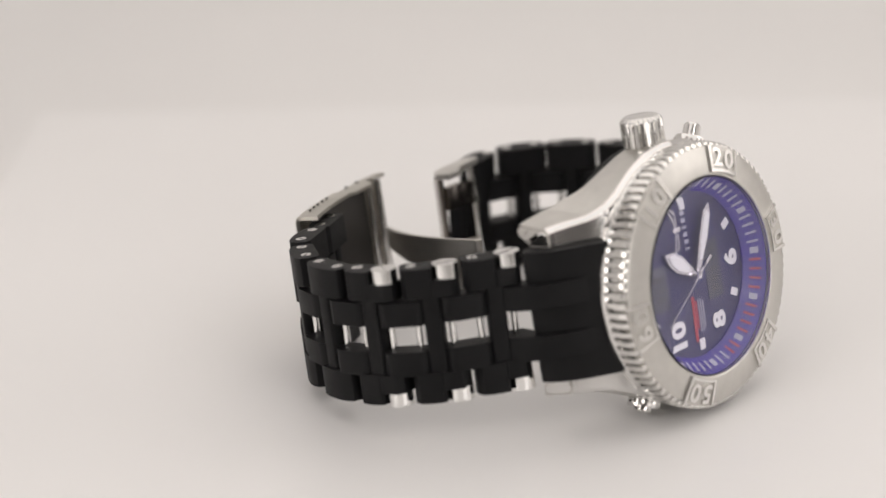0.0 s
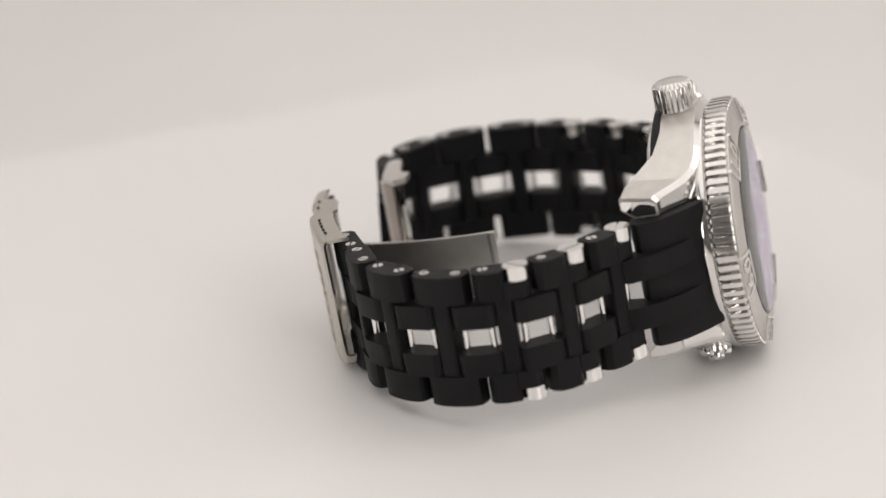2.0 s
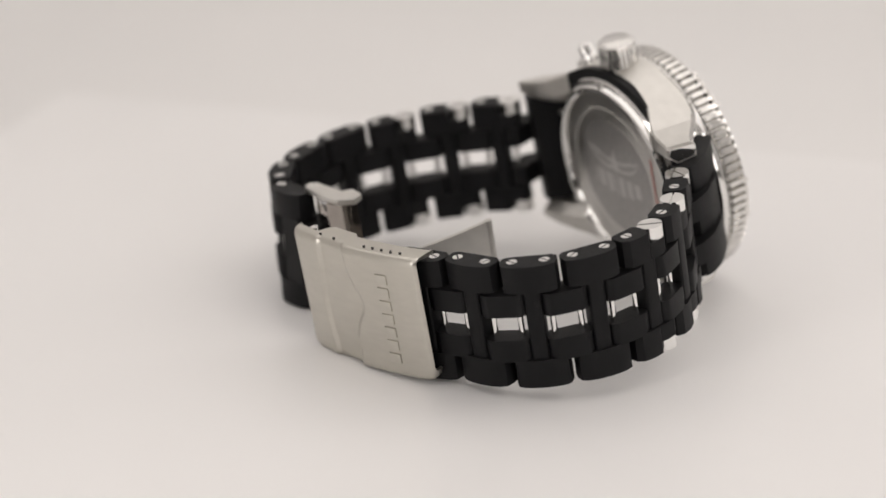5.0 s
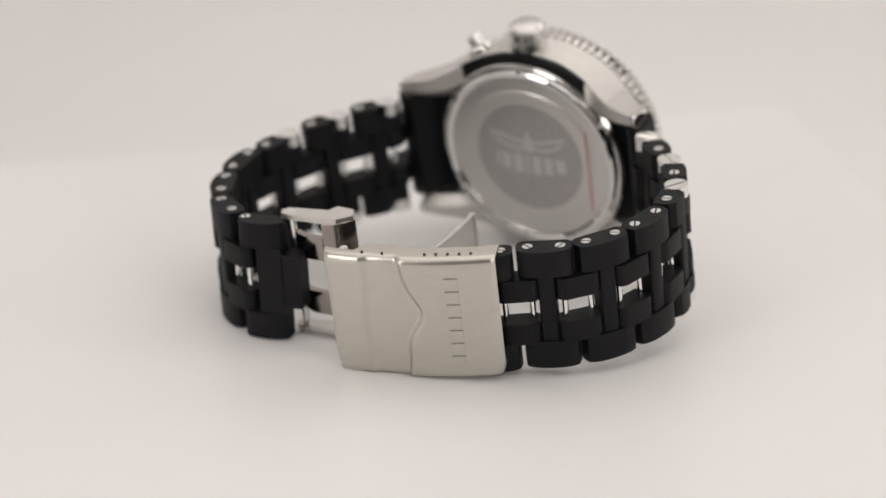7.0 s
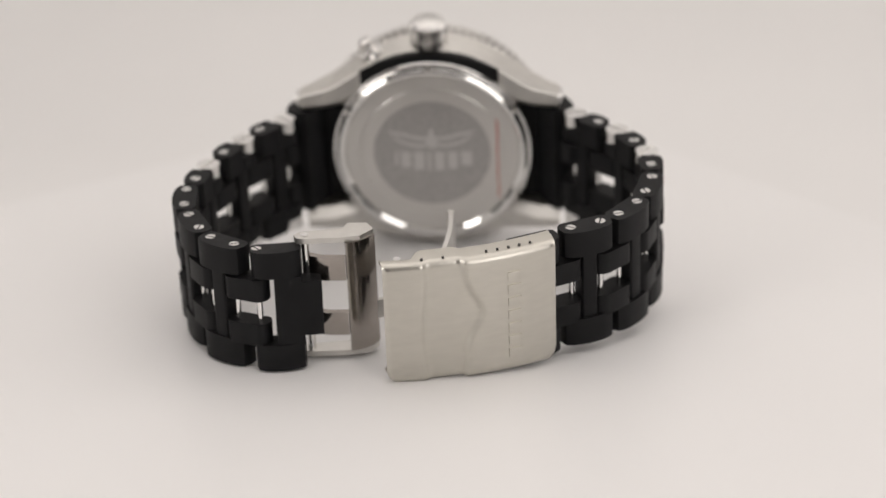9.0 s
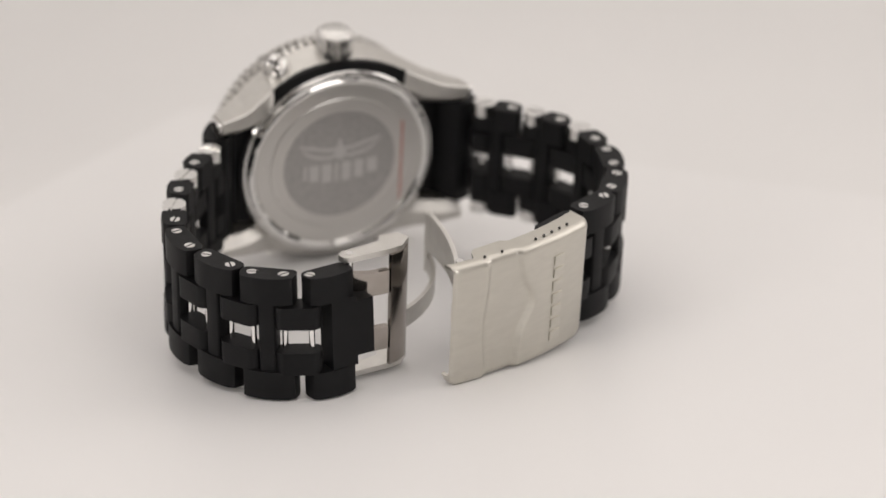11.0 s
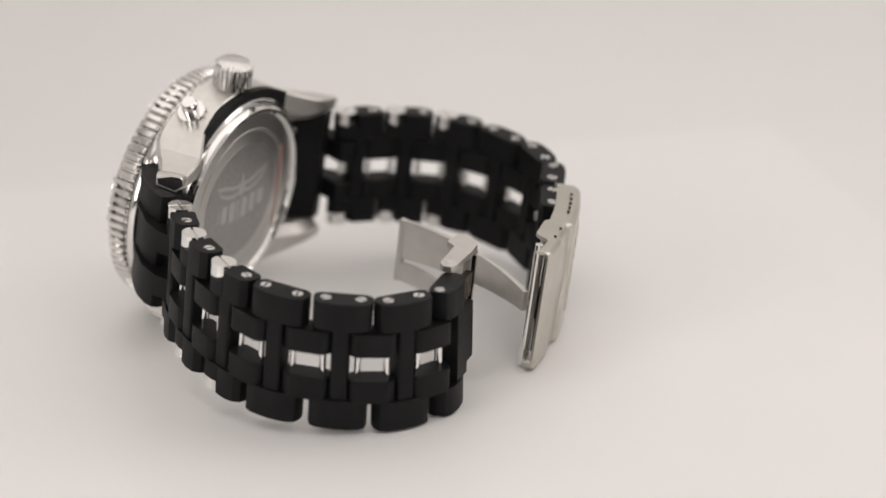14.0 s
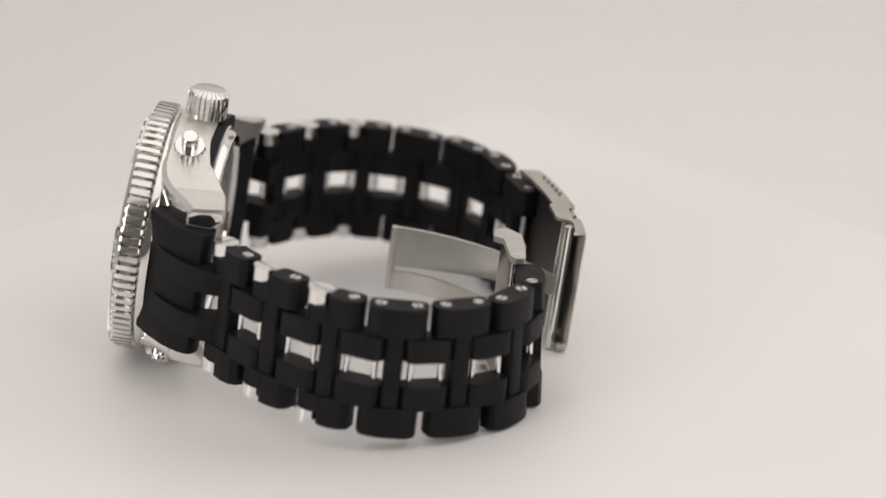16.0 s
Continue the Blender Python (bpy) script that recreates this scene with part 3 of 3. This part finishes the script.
def clasp_cover():
    """Outer plate with rolled flanges; u runs from the bracelet end to the free end, n outward."""
    length = 35.0
    b = bmesh.new()
    us = [length * k / 70 for k in range(71)]
    zs = [-13.3 + 26.8 * k / 44 for k in range(45)]

    def step(v, w):
        v = max(-1.0, min(1.0, v / w))
        return 0.5 + 0.5 * math.sin(v * math.pi / 2)

    def height(u, z):
        wave = 19.6 - 4.4 * math.exp(-((z - 1.0) / 5.0) ** 2) + 0.5 * math.cos(z / 3.0)
        wave2 = 27.2 + 0.5 * math.cos(z / 4.0 + 0.6)
        h = 2.3 * (1 - ((u - 15) / 19.6) ** 2)
        h += 0.95 * (1 - step(u - wave, 0.5)) + 0.6 * step(u - wave2, 0.6)
        edge = min(u, length - u)
        if edge < 0.8:
            h -= 0.4 * (1 - edge / 0.8) ** 2
        return h
    rows = []
    for u in us:
        col = []
        reach = 5.2 - 2.6 * step(u - 28.2, 1.0)
        base = height(u, 13.4)
        col.append((base - 2.2, -13.5))
        col.append((base - 1.1, -13.55))
        col.append((base - 0.4, -13.35))
        for z in zs[1:-1]:
            roll = max(0.0, (abs(z) - 12.2)) ** 2 * 0.28
            col.append((height(u, z) - roll, z))
        base = height(u, 13.4)
        col.append((base - 0.55, 13.4))
        col.append((base - 1.0, 13.62))
        col.append((base - 1.6, 13.66))
        col.append((base - reach, 13.6))
        short = max(0.0, 2.2 - min(u, length - u))
        lower = 1 - (2.2 - math.sqrt(max(0.0, 4.84 - short * short))) / 13.5
        rows.append([b.verts.new((u, n, z * (lower if z < 0 else 1))) for n, z in col])
    for p, q in zip(rows, rows[1:]):
        for k in range(len(p) - 1):
            b.faces.new((p[k], p[k + 1], q[k + 1], q[k]))
    bmesh.ops.recalc_face_normals(b, faces=b.faces[:])
    return b, length


def frame_from(p, q, z, lean):
    """Pose with x from p to q in plan, y outward, z up; lean tips it about the chord."""
    u = Vector((q[0] - p[0], q[1] - p[1], 0)).normalized()
    n = Vector((-u.y, u.x, 0))
    m = Matrix(((u.x, n.x, 0, p[0] * MM), (u.y, n.y, 0, p[1] * MM), (0, 0, 1, z * MM), (0, 0, 0, 1)))
    return m @ Matrix.Rotation(radians(lean), 4, "X")


COVER = frame_from((-57.7, -26.9), (-68.9, 6.3), 0.3, -1.0)
bm, LONG = clasp_cover()
bmesh.ops.solidify(bm, geom=bm.faces[:], thickness=0.7)
cover = part("clasp_cover", bm, BRUSH, watch, "brushed steel folding clasp cover with wavy steps", smooth=40)
cover.matrix_basis = COVER


def on_cover(name, b, mat, label="", bevel=0.0):
    return part(name, b, mat, cover, label, bevel=bevel)


# no holes are cut: dark discs give the shade inside them
for u in (4.9, 7.2, 9.5, 11.8, 14.1, 22.8, 27.0):
    bm = bmesh.new()
    prism(bm, [(u + 0.28 * math.cos(radians(a)), -1.2 + 2.3 * (1 - ((u - 15) / 19.6) ** 2) + 0.28 * math.sin(radians(a))) for a in range(0, 360, 30)], 13.55, 13.99)
    on_cover("hole_shade_disc", bm, DARK_FILL, "dark disc standing in for the shade in a round adjustment hole")
for k in range(7):
    bm = bmesh.new()
    box(bm, 7.6, 10.4, 2.7, 3.3, 8.4 - 2.95 * k - 1.05, 8.4 - 2.95 * k + 1.05)
    bmesh.ops.rotate(bm, verts=bm.verts[:], cent=(9, 2.8, 0), matrix=Matrix.Rotation(radians(5), 3, "Z"))
    on_cover("embossed_bar", bm, BRUSH, "raised bar in place of the embossed name", bevel=0.1)
bm = bmesh.new()
rod(bm, 0.8, (31.4, -2.3, -13.6), (31.4, -2.3, 13.4))
on_cover("hinge_pin", bm, CHROME, "steel cross pin")
bm = bmesh.new()
rod(bm, 0.55, (27.6, -2.0, -13.6), (27.6, -2.0, 13.4))
on_cover("lock_bar", bm, POLISH, "steel locking bar")
bm = bmesh.new()
box(bm, 3, 27, -1.3, -0.9, -12.6, 12.6)
on_cover("inner_plate", bm, DARK_FILL, "dark plate inside the clasp")

# bracket at the end link: pin, top and bottom plates, cross plate
HOOK = [(-57.6, 22.6), (-57.3, 24.4), (-55.8, 25.0), (-54.6, 24.0), (-53.9, 20.0), (-53.0, 15.4), (-50.9, 14.6), (-50.9, 10.6), (-53.4, 9.2), (-56.2, 11.6), (-56.9, 15.0)]
bm = bmesh.new()
prism(bm, HOOK, 12.5, 13.7)
bracket = part("clasp_bracket", bm, SATIN, watch, "polished steel clasp bracket", bevel=0.3)
bm = bmesh.new()
prism(bm, HOOK, -13.9, -12.7)
part("lower_plate", bm, SATIN, bracket, "lower plate of the bracket", bevel=0.3)
bm = bmesh.new()
rod(bm, 0.85, (-55.9, 22.8, -13.9), (-55.9, 22.8, 13.9))
part("bracket_pin", bm, CHROME, bracket, "steel spring bar")
# cross plate and bridges carry their dark reflection as colour
plate_along([(-57.2, 14.6), (-56.4, 12.4), (-54.8, 10.4), (-52.8, 9.4)], 0.8, -12.6, 12.6, DARK_REFLECTION, "cross_plate", bracket, "polished cross plate, dark reflection put into its colour")
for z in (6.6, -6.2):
    plate_along([(-55.6, 22.4), (-56.8, 19.0), (-56.7, 14.8)], 1.4, z - 2.6, z + 2.6, DARK_REFLECTION, "bridge", bracket, "polished bridge strip, dark reflection put into its colour")
# folding blades and their knuckle
TIP = (-30.6, -4.9)
blade = plate_along(curve_pts(TIP, (-48.5, -6.5), (-64.4, 3.8), 20), 0.9, -3.6, 5.2, SATIN, "blade", watch, "curved satin steel folding blade", rise=-2.4, low_rise=2.2)
plate_along(curve_pts(TIP, (-46.0, -3.0), (-54.4, 12.0), 20), 0.9, -8.6, -4.4, SATIN, "blade", watch, "narrow curved satin steel folding blade", rise=1.4)
bm = bmesh.new()
rod(bm, 0.8, (*TIP, -8.7), (*TIP, 5.2))
part("knuckle", bm, SATIN, blade, "hinge knuckle")


# ---- turning: the board turns, the watch rides on it ----
TURN = [(0.0, -0.80), (0.5, 7.15), (1.0, 14.70), (1.5, 22.15), (2.0, 29.00), (2.5, 35.35), (3.0, 41.65), (3.5, 48.55), (4.0, 55.65), (4.7, 66.00),
        (5.5, 77.83), (6.5, 92.53), (7.0, 99.75), (7.5, 106.78), (8.0, 113.80), (8.5, 120.55), (9.0, 127.05), (9.8, 137.75), (10.6, 148.25), (11.5, 159.85),
        (12.0, 166.00), (12.5, 172.15), (13.0, 178.55), (13.5, 185.00), (14.0, 191.55), (14.5, 198.25), (15.0, 204.90), (15.5, 211.20), (16.0, 216.90)]
REST = pose(0.03356, -0.02397, 0.02297, -0.39, -8.44, -41.07)


def motions():
    walk(board, [(t, pose(0, 0, 0, 0, 0, a)) for t, a in TURN])
    walk(watch, [(t, pose(0, 0, 0, 0, 0, a) @ REST) for t, a in TURN])


motions()
